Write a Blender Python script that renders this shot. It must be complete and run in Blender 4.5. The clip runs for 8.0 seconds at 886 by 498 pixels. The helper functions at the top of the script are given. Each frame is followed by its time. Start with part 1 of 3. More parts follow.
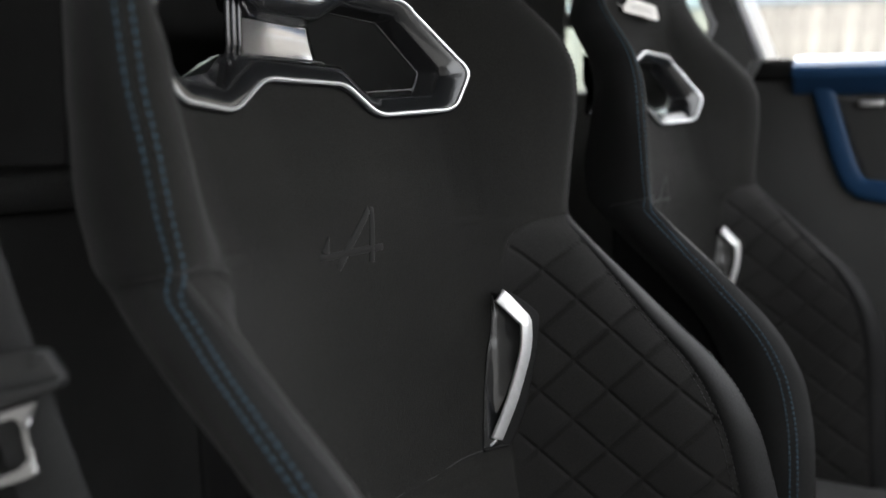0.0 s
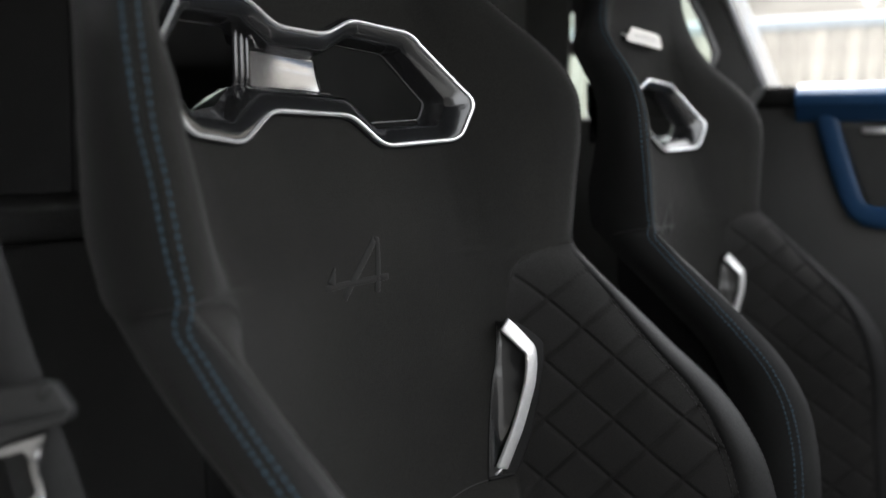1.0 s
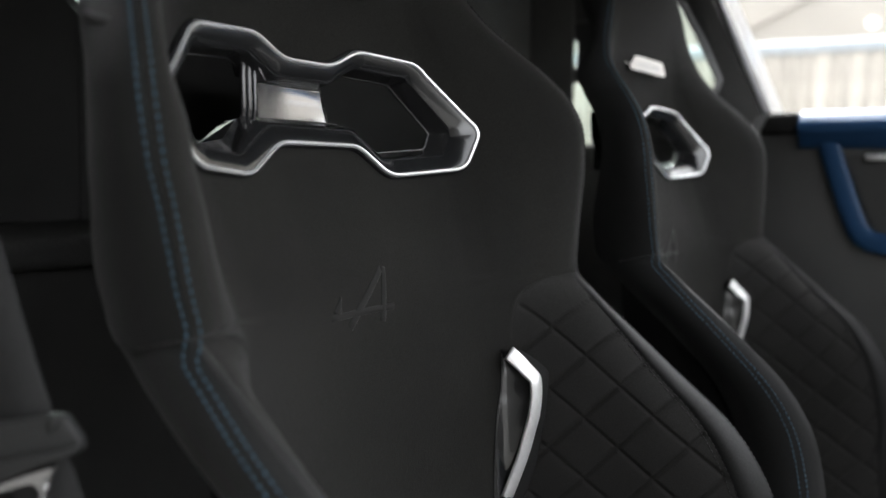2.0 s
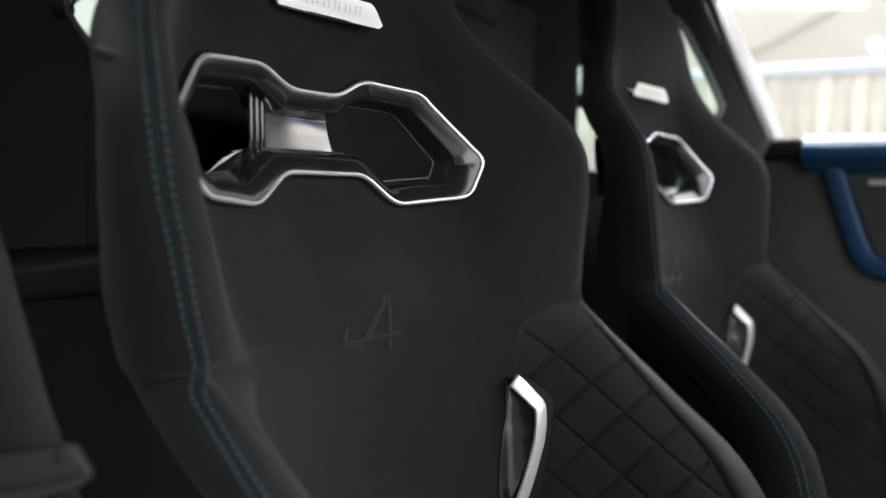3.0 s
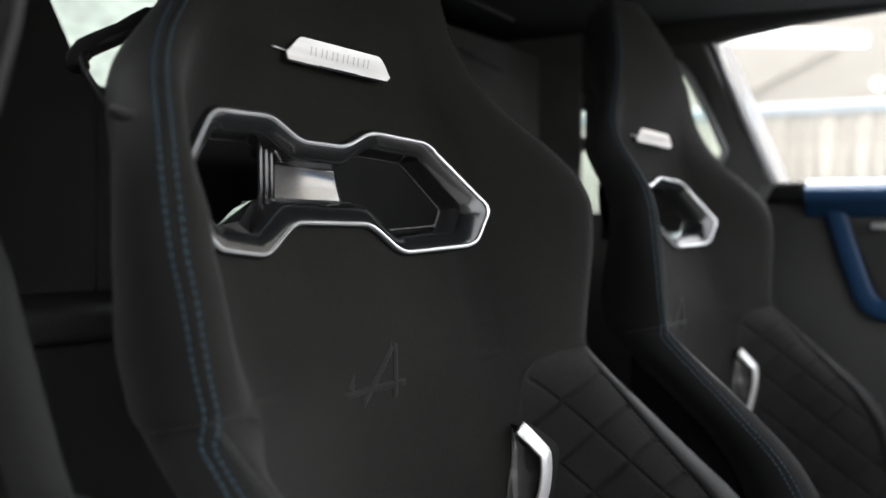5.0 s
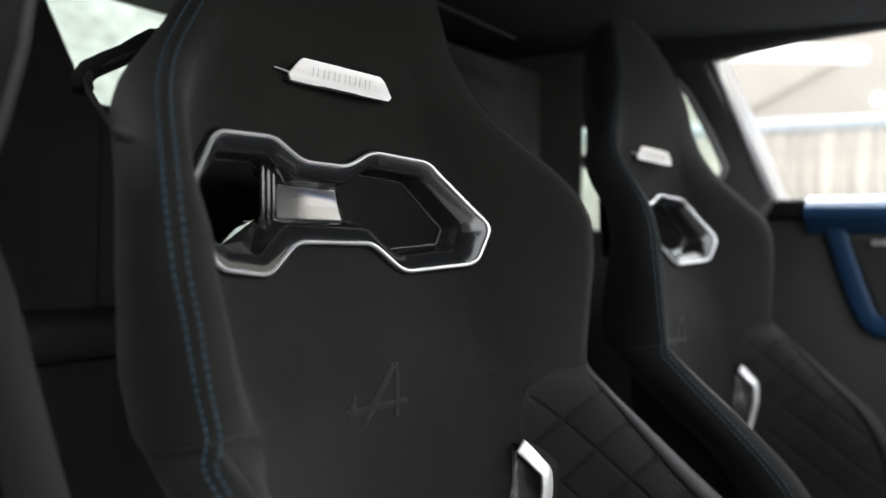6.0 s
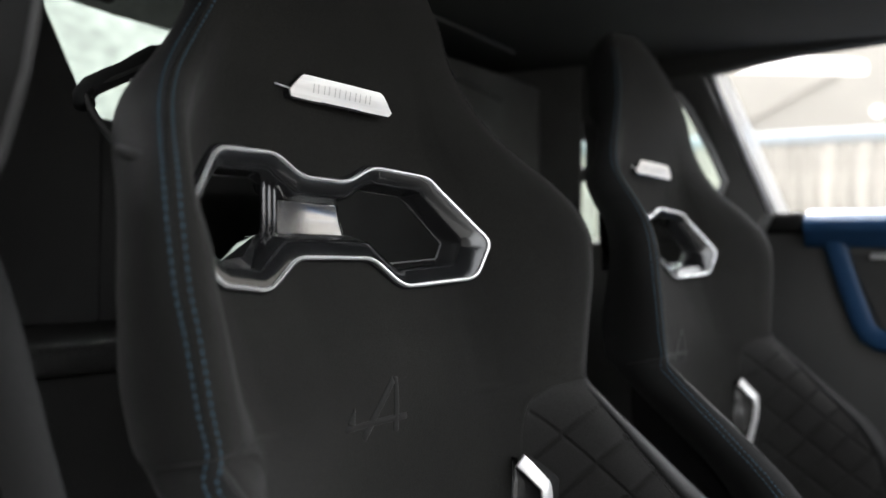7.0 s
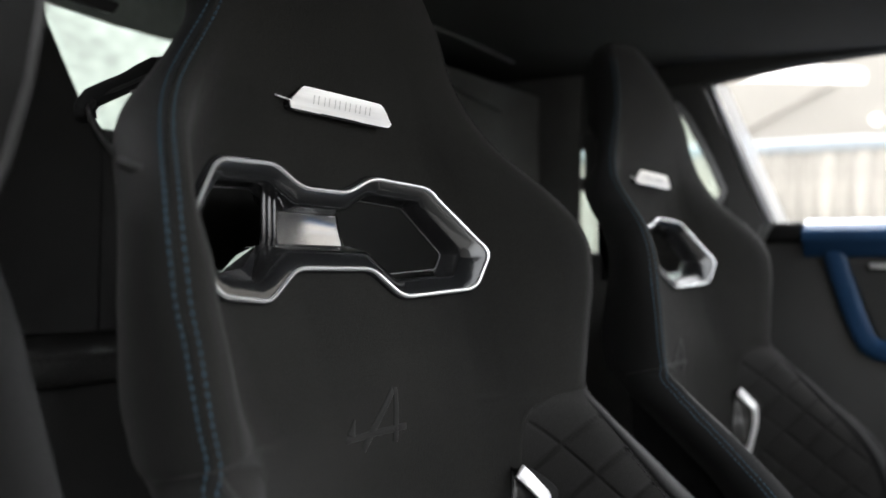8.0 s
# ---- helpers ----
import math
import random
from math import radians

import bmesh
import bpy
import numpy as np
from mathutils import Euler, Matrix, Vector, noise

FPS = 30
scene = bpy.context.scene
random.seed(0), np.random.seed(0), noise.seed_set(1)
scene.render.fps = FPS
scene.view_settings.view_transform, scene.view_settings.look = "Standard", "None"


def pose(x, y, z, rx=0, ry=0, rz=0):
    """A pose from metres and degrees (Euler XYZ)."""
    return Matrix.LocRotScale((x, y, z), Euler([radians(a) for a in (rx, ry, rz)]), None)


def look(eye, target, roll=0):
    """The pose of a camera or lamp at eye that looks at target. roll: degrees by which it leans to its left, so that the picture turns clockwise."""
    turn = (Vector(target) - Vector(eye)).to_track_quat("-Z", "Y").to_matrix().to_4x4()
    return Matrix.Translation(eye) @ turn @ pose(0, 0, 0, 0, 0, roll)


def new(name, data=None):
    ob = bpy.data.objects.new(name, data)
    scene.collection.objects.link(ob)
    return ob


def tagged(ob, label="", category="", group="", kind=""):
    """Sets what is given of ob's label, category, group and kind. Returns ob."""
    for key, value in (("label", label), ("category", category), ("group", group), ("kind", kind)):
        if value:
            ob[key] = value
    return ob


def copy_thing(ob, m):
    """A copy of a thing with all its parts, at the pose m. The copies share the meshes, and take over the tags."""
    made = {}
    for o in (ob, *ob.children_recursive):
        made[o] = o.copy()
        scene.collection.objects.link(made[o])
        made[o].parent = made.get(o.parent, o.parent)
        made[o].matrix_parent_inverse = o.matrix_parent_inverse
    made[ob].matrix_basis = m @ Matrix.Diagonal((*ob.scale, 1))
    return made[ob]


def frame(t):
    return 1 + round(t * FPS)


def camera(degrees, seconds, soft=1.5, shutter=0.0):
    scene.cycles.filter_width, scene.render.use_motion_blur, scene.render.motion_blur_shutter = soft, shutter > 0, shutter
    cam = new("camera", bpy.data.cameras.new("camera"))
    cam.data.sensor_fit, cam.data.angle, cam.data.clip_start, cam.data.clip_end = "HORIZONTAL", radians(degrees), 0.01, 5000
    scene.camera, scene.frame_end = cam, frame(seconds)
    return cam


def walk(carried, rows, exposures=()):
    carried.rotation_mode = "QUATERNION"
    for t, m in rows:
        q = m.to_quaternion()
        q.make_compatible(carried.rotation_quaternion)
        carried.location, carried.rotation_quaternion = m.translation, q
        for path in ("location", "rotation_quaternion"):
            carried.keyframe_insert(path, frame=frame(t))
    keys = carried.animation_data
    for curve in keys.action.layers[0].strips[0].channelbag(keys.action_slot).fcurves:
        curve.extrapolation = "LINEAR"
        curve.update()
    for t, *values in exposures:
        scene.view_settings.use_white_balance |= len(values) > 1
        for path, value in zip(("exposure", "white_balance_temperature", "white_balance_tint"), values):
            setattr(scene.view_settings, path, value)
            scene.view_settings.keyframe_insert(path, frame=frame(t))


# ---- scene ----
cam = camera(47.660, 8.0)
# seconds, x, y, z, pitch, roll, yaw: a slow rise and upward tilt beside the open door
ROWS = [
    (0.0, -0.5994, -0.4690, 0.8478, -6.836, -0.693, -59.354),
    (0.5, -0.6012, -0.4697, 0.8505, -6.170, -0.681, -59.231),
    (1.0, -0.6032, -0.4704, 0.8534, -5.512, -0.676, -59.107),
    (1.5, -0.6054, -0.4711, 0.8563, -4.864, -0.677, -58.986),
    (2.0, -0.6078, -0.4719, 0.8593, -4.230, -0.683, -58.869),
    (2.5, -0.6102, -0.4727, 0.8623, -3.614, -0.692, -58.760),
    (3.0, -0.6126, -0.4735, 0.8652, -3.020, -0.702, -58.661),
    (3.5, -0.6149, -0.4744, 0.8680, -2.451, -0.712, -58.572),
    (4.0, -0.6171, -0.4753, 0.8706, -1.911, -0.722, -58.497),
    (4.5, -0.6192, -0.4763, 0.8730, -1.403, -0.731, -58.434),
    (5.0, -0.6211, -0.4773, 0.8752, -0.930, -0.739, -58.386),
    (5.5, -0.6228, -0.4783, 0.8772, -0.495, -0.746, -58.351),
    (6.0, -0.6244, -0.4793, 0.8789, -0.101, -0.752, -58.329),
    (6.5, -0.6256, -0.4801, 0.8805, 0.248, -0.758, -58.320),
    (7.0, -0.6267, -0.4809, 0.8818, 0.550, -0.764, -58.322),
    (7.5, -0.6276, -0.4814, 0.8830, 0.803, -0.772, -58.333),
    (8.0, -0.6284, -0.4818, 0.8841, 1.004, -0.783, -58.352),
]
walk(cam, [(t, pose(x, y, z, 90 + pitch, roll, yaw)) for t, x, y, z, pitch, roll, yaw in ROWS])
cam.data.dof.use_dof = True
cam.data.dof.focus_distance = 0.80
cam.data.dof.aperture_fstop = 4.2
scene.view_settings.exposure = 3.30

# ---- light ----
world = bpy.data.worlds.new("overcast_sky")
scene.world = world
world.use_nodes = True
wn = world.node_tree.nodes
sky = wn.new("ShaderNodeTexSky")
sky.sky_type = "NISHITA"
sky.sun_disc = False
sky.sun_elevation = radians(58)
sky.sun_rotation = radians(45)
sky.dust_density = 6.0
grey = wn.new("ShaderNodeHueSaturation")
grey.inputs["Saturation"].default_value = 0.12
wn["Background"].inputs["Strength"].default_value = 0.15
world.node_tree.links.new(sky.outputs["Color"], grey.inputs["Color"])
world.node_tree.links.new(grey.outputs["Color"], wn["Background"].inputs["Color"])
sun = new("sun", bpy.data.lights.new("sun", "SUN"))
sun.data.energy = 0.9
sun.data.angle = radians(14)
sun.data.color = (1.0, 0.96, 0.9)
sun.matrix_world = look((4.0, 4.0, 9.0), (0.0, 0.0, 0.0))


# ---- materials ----
def material(name, color, rough=0.6, metal=0.0, grain=0.0, scale=200.0, bump=0.0, mottle=0.0, mottle_scale=8.0,
             sheen=0.0, coat=0.0, spec=0.5, stretch=None, rand=0.0):
    m = bpy.data.materials.new(name)
    m.use_nodes = True
    nt = m.node_tree
    b = nt.nodes["Principled BSDF"]
    b.inputs["Base Color"].default_value = (*color, 1)
    b.inputs["Roughness"].default_value = rough
    b.inputs["Metallic"].default_value = metal
    b.inputs["Specular IOR Level"].default_value = spec
    b.inputs["Sheen Weight"].default_value = sheen
    b.inputs["Sheen Roughness"].default_value = 0.45
    b.inputs["Coat Weight"].default_value = coat
    b.inputs["Coat Roughness"].default_value = 0.08
    tc = nt.nodes.new("ShaderNodeTexCoord")
    src = tc.outputs["Object"]
    if stretch:
        mp = nt.nodes.new("ShaderNodeMapping")
        mp.inputs["Scale"].default_value = stretch
        nt.links.new(src, mp.inputs["Vector"])
        src = mp.outputs["Vector"]
    fine = nt.nodes.new("ShaderNodeTexNoise")
    fine.inputs["Scale"].default_value = scale
    fine.inputs["Detail"].default_value = 4
    nt.links.new(src, fine.inputs["Vector"])
    big = nt.nodes.new("ShaderNodeTexNoise")
    big.inputs["Scale"].default_value = mottle_scale
    big.inputs["Detail"].default_value = 5
    nt.links.new(src, big.inputs["Vector"])
    if grain or mottle or rand:
        def mul(a, amount, lo):
            r = nt.nodes.new("ShaderNodeMapRange")
            r.inputs["From Min"].default_value = lo
            r.inputs["From Max"].default_value = 1 - lo
            r.inputs["To Min"].default_value = 1 - amount
            r.inputs["To Max"].default_value = 1 + amount
            nt.links.new(a, r.inputs["Value"])
            return r.outputs["Result"]
        prod = nt.nodes.new("ShaderNodeMath")
        prod.operation = "MULTIPLY"
        nt.links.new(mul(fine.outputs["Fac"], grain, 0.3), prod.inputs[0])
        nt.links.new(mul(big.outputs["Fac"], mottle, 0.3), prod.inputs[1])
        last = prod.outputs["Value"]
        if rand:
            info = nt.nodes.new("ShaderNodeObjectInfo")
            p2 = nt.nodes.new("ShaderNodeMath")
            p2.operation = "MULTIPLY"
            nt.links.new(last, p2.inputs[0])
            nt.links.new(mul(info.outputs["Random"], rand, 0.0), p2.inputs[1])
            last = p2.outputs["Value"]
        mix = nt.nodes.new("ShaderNodeVectorMath")
        mix.operation = "SCALE"
        mix.inputs[0].default_value = color
        nt.links.new(last, mix.inputs["Scale"])
        nt.links.new(mix.outputs["Vector"], b.inputs["Base Color"])
        rr = nt.nodes.new("ShaderNodeMapRange")
        rr.inputs["From Min"].default_value = 0.3
        rr.inputs["From Max"].default_value = 0.7
        rr.inputs["To Min"].default_value = max(0.02, rough - 0.08)
        rr.inputs["To Max"].default_value = min(1.0, rough + 0.08)
        nt.links.new(big.outputs["Fac"], rr.inputs["Value"])
        nt.links.new(rr.outputs["Result"], b.inputs["Roughness"])
    if bump:
        bp = nt.nodes.new("ShaderNodeBump")
        bp.inputs["Strength"].default_value = 0.5
        bp.inputs["Distance"].default_value = bump
        nt.links.new(fine.outputs["Fac"], bp.inputs["Height"])
        nt.links.new(bp.outputs["Normal"], b.inputs["Normal"])
    return m


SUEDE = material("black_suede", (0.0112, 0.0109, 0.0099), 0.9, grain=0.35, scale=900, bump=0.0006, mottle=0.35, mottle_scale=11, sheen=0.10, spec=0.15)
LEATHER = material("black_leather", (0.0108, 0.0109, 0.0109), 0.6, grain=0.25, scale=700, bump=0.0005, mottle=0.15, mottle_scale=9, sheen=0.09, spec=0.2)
# paler copy of LEATHER, with the sky light on the band put into its colour
EDGE = material("sky_lit_edge_leather", (0.0160, 0.0160, 0.0163), 0.55, grain=0.2, scale=700, bump=0.0004, mottle=0.12, mottle_scale=9, spec=0.2)
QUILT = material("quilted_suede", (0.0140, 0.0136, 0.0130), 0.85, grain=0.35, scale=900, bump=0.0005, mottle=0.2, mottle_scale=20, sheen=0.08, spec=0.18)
STITCH = material("blue_thread", (0.033, 0.081, 0.118), 0.8, grain=0.2, scale=2000)
DARK_STITCH = material("black_thread", (0.010, 0.010, 0.010), 0.7, grain=0.2, scale=2000)
CHROME = material("satin_silver_rim", (0.90, 0.91, 0.92), 0.18, metal=0.72, grain=0.04, scale=300, mottle=0.03)
PRESSED = material("pressed_suede", (0.0070, 0.0070, 0.0063), 0.7, grain=0.25, scale=900, bump=0.0002, mottle=0.2, mottle_scale=14, sheen=0.15, spec=0.2)
BRUSHED = material("brushed_aluminium", (0.92, 0.92, 0.92), 0.32, metal=0.8, grain=0.08, scale=250, bump=0.0001, stretch=(0.05, 1, 1))
SATIN = material("silver_painted_trim", (0.80, 0.80, 0.80), 0.40, metal=0.55, grain=0.05, scale=250, mottle=0.04)
POLISHED = material("polished_metal", (0.70, 0.70, 0.71), 0.08, metal=1.0, grain=0.03, scale=200, mottle=0.05)
SMOKED_METAL = material("dark_satin_metal", (0.64, 0.64, 0.65), 0.16, metal=1.0, grain=0.04, scale=200, mottle=0.06)
BEZEL = material("satin_black_plastic", (0.012, 0.0125, 0.0135), 0.20, grain=0.1, scale=900, bump=0.0001, coat=0.7)
GLOSS = material("gloss_black_plastic", (0.02, 0.02, 0.021), 0.12, grain=0.05, scale=300, coat=0.6)
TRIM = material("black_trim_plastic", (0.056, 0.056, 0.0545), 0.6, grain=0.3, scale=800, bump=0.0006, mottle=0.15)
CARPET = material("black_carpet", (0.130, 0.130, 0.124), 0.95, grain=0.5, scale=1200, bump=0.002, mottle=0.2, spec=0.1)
# darker copy of CARPET, with the cabin's low shade put into its colour
SHADED_CARPET = material("shaded_black_carpet", (0.038, 0.038, 0.037), 0.95, grain=0.5, scale=1200, bump=0.002, mottle=0.2, spec=0.1)
HEADLINER = material("black_headliner_cloth", (0.042, 0.0425, 0.041), 0.95, grain=0.3, scale=1500, bump=0.0006, mottle=0.1, spec=0.15)
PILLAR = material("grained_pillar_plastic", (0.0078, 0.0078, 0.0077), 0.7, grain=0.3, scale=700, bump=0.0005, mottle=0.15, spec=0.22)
WEBBING = material("belt_webbing", (0.0085, 0.0088, 0.009), 0.85, grain=0.4, scale=600, bump=0.0004, stretch=(1, 1, 3), mottle=0.1)
BLUE = material("blue_car_paint", (0.015, 0.048, 0.112), 0.36, grain=0.05, scale=600, spec=0.22)
INK = material("engraved_letter_grey", (0.55, 0.55, 0.55), 0.5, grain=0.1)
PLASTER = material("shade_wall_plaster", (0.055, 0.055, 0.053), 0.9, grain=0.1, scale=20, mottle=0.15, mottle_scale=0.7)
WOOD = material("pale_weathered_boards", (0.44, 0.41, 0.36), 0.85, grain=0.25, scale=12, stretch=(6, 6, 0.6), mottle=0.15, mottle_scale=1.5, rand=0.20)
RAIL = material("white_painted_rail", (0.49, 0.54, 0.58), 0.6, grain=0.06, scale=20, mottle=0.05)
CONCRETE = material("yard_asphalt", (0.06, 0.06, 0.058), 0.9, grain=0.12, scale=30, bump=0.002, mottle=0.2, mottle_scale=0.8)
RENDERED = material("cream_wall_render", (0.37, 0.347, 0.31), 0.9, grain=0.08, scale=25, mottle=0.06, mottle_scale=0.5)
LIMEWASH = material("mottled_limewash", (0.47, 0.464, 0.43), 0.9, grain=0.30, scale=12, mottle=0.22, mottle_scale=2.4, stretch=(0.6, 1, 1.6))
SEAL = material("grey_rubber_seal", (0.28, 0.28, 0.29), 0.45, grain=0.1, scale=100)
GRIP = material("grained_grip_plastic", (0.011, 0.0115, 0.0115), 0.62, grain=0.2, scale=600, bump=0.0002, mottle=0.1)
RUBBER = material("dark_rubber", (0.030, 0.030, 0.030), 0.55, grain=0.15, scale=300, mottle=0.1)
SMOKED = material("smoked_grey_panel", (0.17, 0.20, 0.18), 0.5, grain=0.1, scale=60, mottle=0.15)
ROOFING = material("pale_roof_sheet", (0.78, 0.75, 0.67), 0.8, grain=0.06, scale=10, mottle=0.06, mottle_scale=0.4)


def lamp(name, color, strength):
    m = material(name, (0.8, 0.8, 0.8), 0.4)
    b = m.node_tree.nodes["Principled BSDF"]
    b.inputs["Emission Color"].default_value = (*color, 1)
    b.inputs["Emission Strength"].default_value = strength
    return m


LAMP = lamp("lit_white_diffuser", (1.0, 0.98, 0.95), 0.3)


def glass(name, tint, rough=0.0):
    m = bpy.data.materials.new(name)
    m.use_nodes = True
    b = m.node_tree.nodes["Principled BSDF"]
    b.inputs["Base Color"].default_value = (*tint, 1)
    b.inputs["Roughness"].default_value = rough
    b.inputs["Transmission Weight"].default_value = 1.0
    b.inputs["IOR"].default_value = 1.02
    return m


GLASS = glass("clear_green_glass", (0.80, 0.92, 0.87))
FROST = glass("frosted_glass_edge", (0.72, 0.74, 0.78), 0.55)


# ---- building helpers ----
def empty(name, m=None):
    ob = new(name)
    if m is not None:
        ob.matrix_basis = m
    return ob


def part(name, data, mat, parent=None, label="", smooth=True):
    """Links a bmesh or (vertices, faces) as one mesh object under its thing."""
    me = bpy.data.meshes.new(name)
    if isinstance(data, tuple):
        me.from_pydata([tuple(v) for v in data[0]], [], data[1])
    else:
        data.to_mesh(me)
        data.free()
    bm = bmesh.new()
    bm.from_mesh(me)
    bmesh.ops.recalc_face_normals(bm, faces=bm.faces)
    for f in bm.faces:
        f.smooth = smooth
    bm.to_mesh(me)
    bm.free()
    me.materials.append(mat)
    ob = new(name, me)
    if parent is not None:
        ob.parent = parent
    if label:
        tagged(ob, label)
    return ob


def box(lo, hi, bevel=0.004, seg=2):
    bm = bmesh.new()
    bmesh.ops.create_cube(bm, size=1)
    for v in bm.verts:
        v.co = Vector([l + (c + 0.5) * (h - l) for c, l, h in zip(v.co, lo, hi)])
    if bevel:
        bmesh.ops.bevel(bm, geom=bm.edges[:] + bm.verts[:], offset=bevel, segments=seg, profile=0.5, affect="EDGES", clamp_overlap=True)
    return bm


def prism(outline, axis, lo, hi, bevel=0.004, seg=2):
    """A flat outline of 2D points, given depth along an axis from lo to hi, with rounded edges."""
    def at(p, d):
        q = list(p)
        q.insert("xyz".index(axis), d)
        return q
    n = len(outline)
    bm = bmesh.new()
    a = [bm.verts.new(at(p, lo)) for p in outline]
    b = [bm.verts.new(at(p, hi)) for p in outline]
    bm.faces.new(a)
    bm.faces.new(b[::-1])
    for k in range(n):
        bm.faces.new((a[k], b[k], b[(k + 1) % n], a[(k + 1) % n]))
    bmesh.ops.recalc_face_normals(bm, faces=bm.faces)
    if bevel:
        bmesh.ops.bevel(bm, geom=bm.edges[:] + bm.verts[:], offset=bevel, segments=seg, profile=0.5, affect="EDGES", clamp_overlap=True)
    return bm


def grid(rows, closed=False):
    """Vertices and faces of a sheet through rows of points."""
    verts = [p for r in rows for p in r]
    n = len(rows[0])
    faces = []
    for i in range(len(rows) - 1):
        for j in range(n if closed else n - 1):
            k = (j + 1) % n
            faces.append((i * n + j, i * n + k, (i + 1) * n + k, (i + 1) * n + j))
    return verts, faces


def tube(points, radius, sides=8, closed=False, flat=1.0, up=Vector((0, 1, 0))):
    """A round or flattened rod swept along points."""
    pts = [Vector(p) for p in points]
    n = len(pts)
    rows = []
    for k, p in enumerate(pts):
        a = pts[(k - 1) % n] if closed or k else p
        b = pts[(k + 1) % n] if closed or k < n - 1 else p
        d = (b - a).normalized()
        s = d.cross(up).normalized()
        w = s.cross(d).normalized()
        rows.append([p + s * radius * math.cos(t) + w * radius * flat * math.sin(t) for t in [2 * math.pi * j / sides for j in range(sides)]])
    if closed:
        rows.append(rows[0])
    verts, faces = grid(rows, True)
    if not closed:
        faces.append(tuple(range(sides)))
        faces.append(tuple(range((n - 1) * sides, n * sides)))
    return verts, faces


def ribbon(points, half_width, half_depth, up):
    """A flat metal strip with chamfered edges swept along points; up is its face."""
    pts = [Vector(p) for p in points]
    c = 0.35 * half_depth
    section = [(-half_width, -half_depth + c), (-half_width + c, -half_depth), (half_width - c, -half_depth), (half_width, -half_depth + c),
               (half_width, half_depth - c), (half_width - c, half_depth), (-half_width + c, half_depth), (-half_width, half_depth - c)]
    rows = []
    for k, p in enumerate(pts):
        d = (pts[min(k + 1, len(pts) - 1)] - pts[max(k - 1, 0)]).normalized()
        across = d.cross(up).normalized()
        face_dir = across.cross(d).normalized()
        rows.append([p + across * a + face_dir * b for a, b in section])
    verts, faces = grid(rows, True)
    return verts, faces + [tuple(range(8)), tuple(range(8 * len(pts) - 8, 8 * len(pts)))]


def merged(*pieces):
    verts, faces = [], []
    for v, f in pieces:
        o = len(verts)
        verts += list(v)
        faces += [tuple(i + o for i in q) for q in f]
    return verts, faces


def table(points):
    """A smooth curve (monotone cubic) through (x, y) points."""
    xs = [p[0] for p in points]
    ys = [p[1] for p in points]
    if xs[0] > xs[-1]:
        xs, ys = xs[::-1], ys[::-1]
    d = [(ys[i + 1] - ys[i]) / (xs[i + 1] - xs[i]) for i in range(len(xs) - 1)]
    m = [d[0]] + [0 if d[i] * d[i + 1] <= 0 else 2 * d[i] * d[i + 1] / (d[i] + d[i + 1]) for i in range(len(d) - 1)] + [d[-1]]

    def at(x):
        x = min(max(x, xs[0]), xs[-1])
        i = 0
        while i < len(xs) - 2 and x > xs[i + 1]:
            i += 1
        h = xs[i + 1] - xs[i]
        t = (x - xs[i]) / h
        return ((2 * t ** 3 - 3 * t * t + 1) * ys[i] + (t ** 3 - 2 * t * t + t) * h * m[i]
                + (3 * t * t - 2 * t ** 3) * ys[i + 1] + (t ** 3 - t * t) * h * m[i + 1])
    return at


def rounded(points, r, seg=4):
    """A closed outline with its corners rounded."""
    out = []
    n = len(points)
    for k in range(n):
        p, a, b = Vector(points[k]), Vector(points[k - 1]), Vector(points[(k + 1) % n])
        da, db = (a - p), (b - p)
        q = min(r, 0.45 * da.length, 0.45 * db.length)
        s, e = p + da.normalized() * q, p + db.normalized() * q
        for j in range(seg + 1):
            t = j / seg
            out.append((1 - t) ** 2 * s + 2 * t * (1 - t) * p + t * t * e)
    return out


def inset(points, d):
    """An outline moved inwards by d (points run clockwise seen from the front, x right, z up)."""
    n = len(points)
    out = []
    for k in range(n):
        p, a, b = Vector(points[k]), Vector(points[k - 1]), Vector(points[(k + 1) % n])
        t = (b - a).normalized()
        out.append(p + Vector((t.y, -t.x)) * d)
    return out


def inside(p, poly):
    c = False
    n = len(poly)
    for i in range(n):
        a, b = poly[i], poly[i - 1]
        if (a[1] > p[1]) != (b[1] > p[1]) and p[0] < (b[0] - a[0]) * (p[1] - a[1]) / (b[1] - a[1]) + a[0]:
            c = not c
    return c


def smooth01(t):
    t = min(max(t, 0.0), 1.0)
    return t * t * (3 - 2 * t)


# ---- the bucket seat: its edge seam, its middle line and the padded face between ----
TOP, BOTTOM = 1.197, 0.30
edge_x = table([(1.197, 0.004), (1.194, 0.036), (1.185, 0.065), (1.165, 0.092), (1.14, 0.110), (1.11, 0.124), (1.085, 0.135), (1.06, 0.146), (1.028, 0.170),
                (1.0, 0.197), (0.978, 0.220), (0.955, 0.242), (0.927, 0.259), (0.90, 0.265), (0.87, 0.263), (0.84, 0.2555),
                (0.80, 0.2465), (0.772, 0.240), (0.752, 0.2405), (0.727, 0.2425), (0.682, 0.2415), (0.63, 0.2435), (0.595, 0.246), (0.56, 0.2505), (0.535, 0.256), (0.44, 0.268), (0.30, 0.272)])
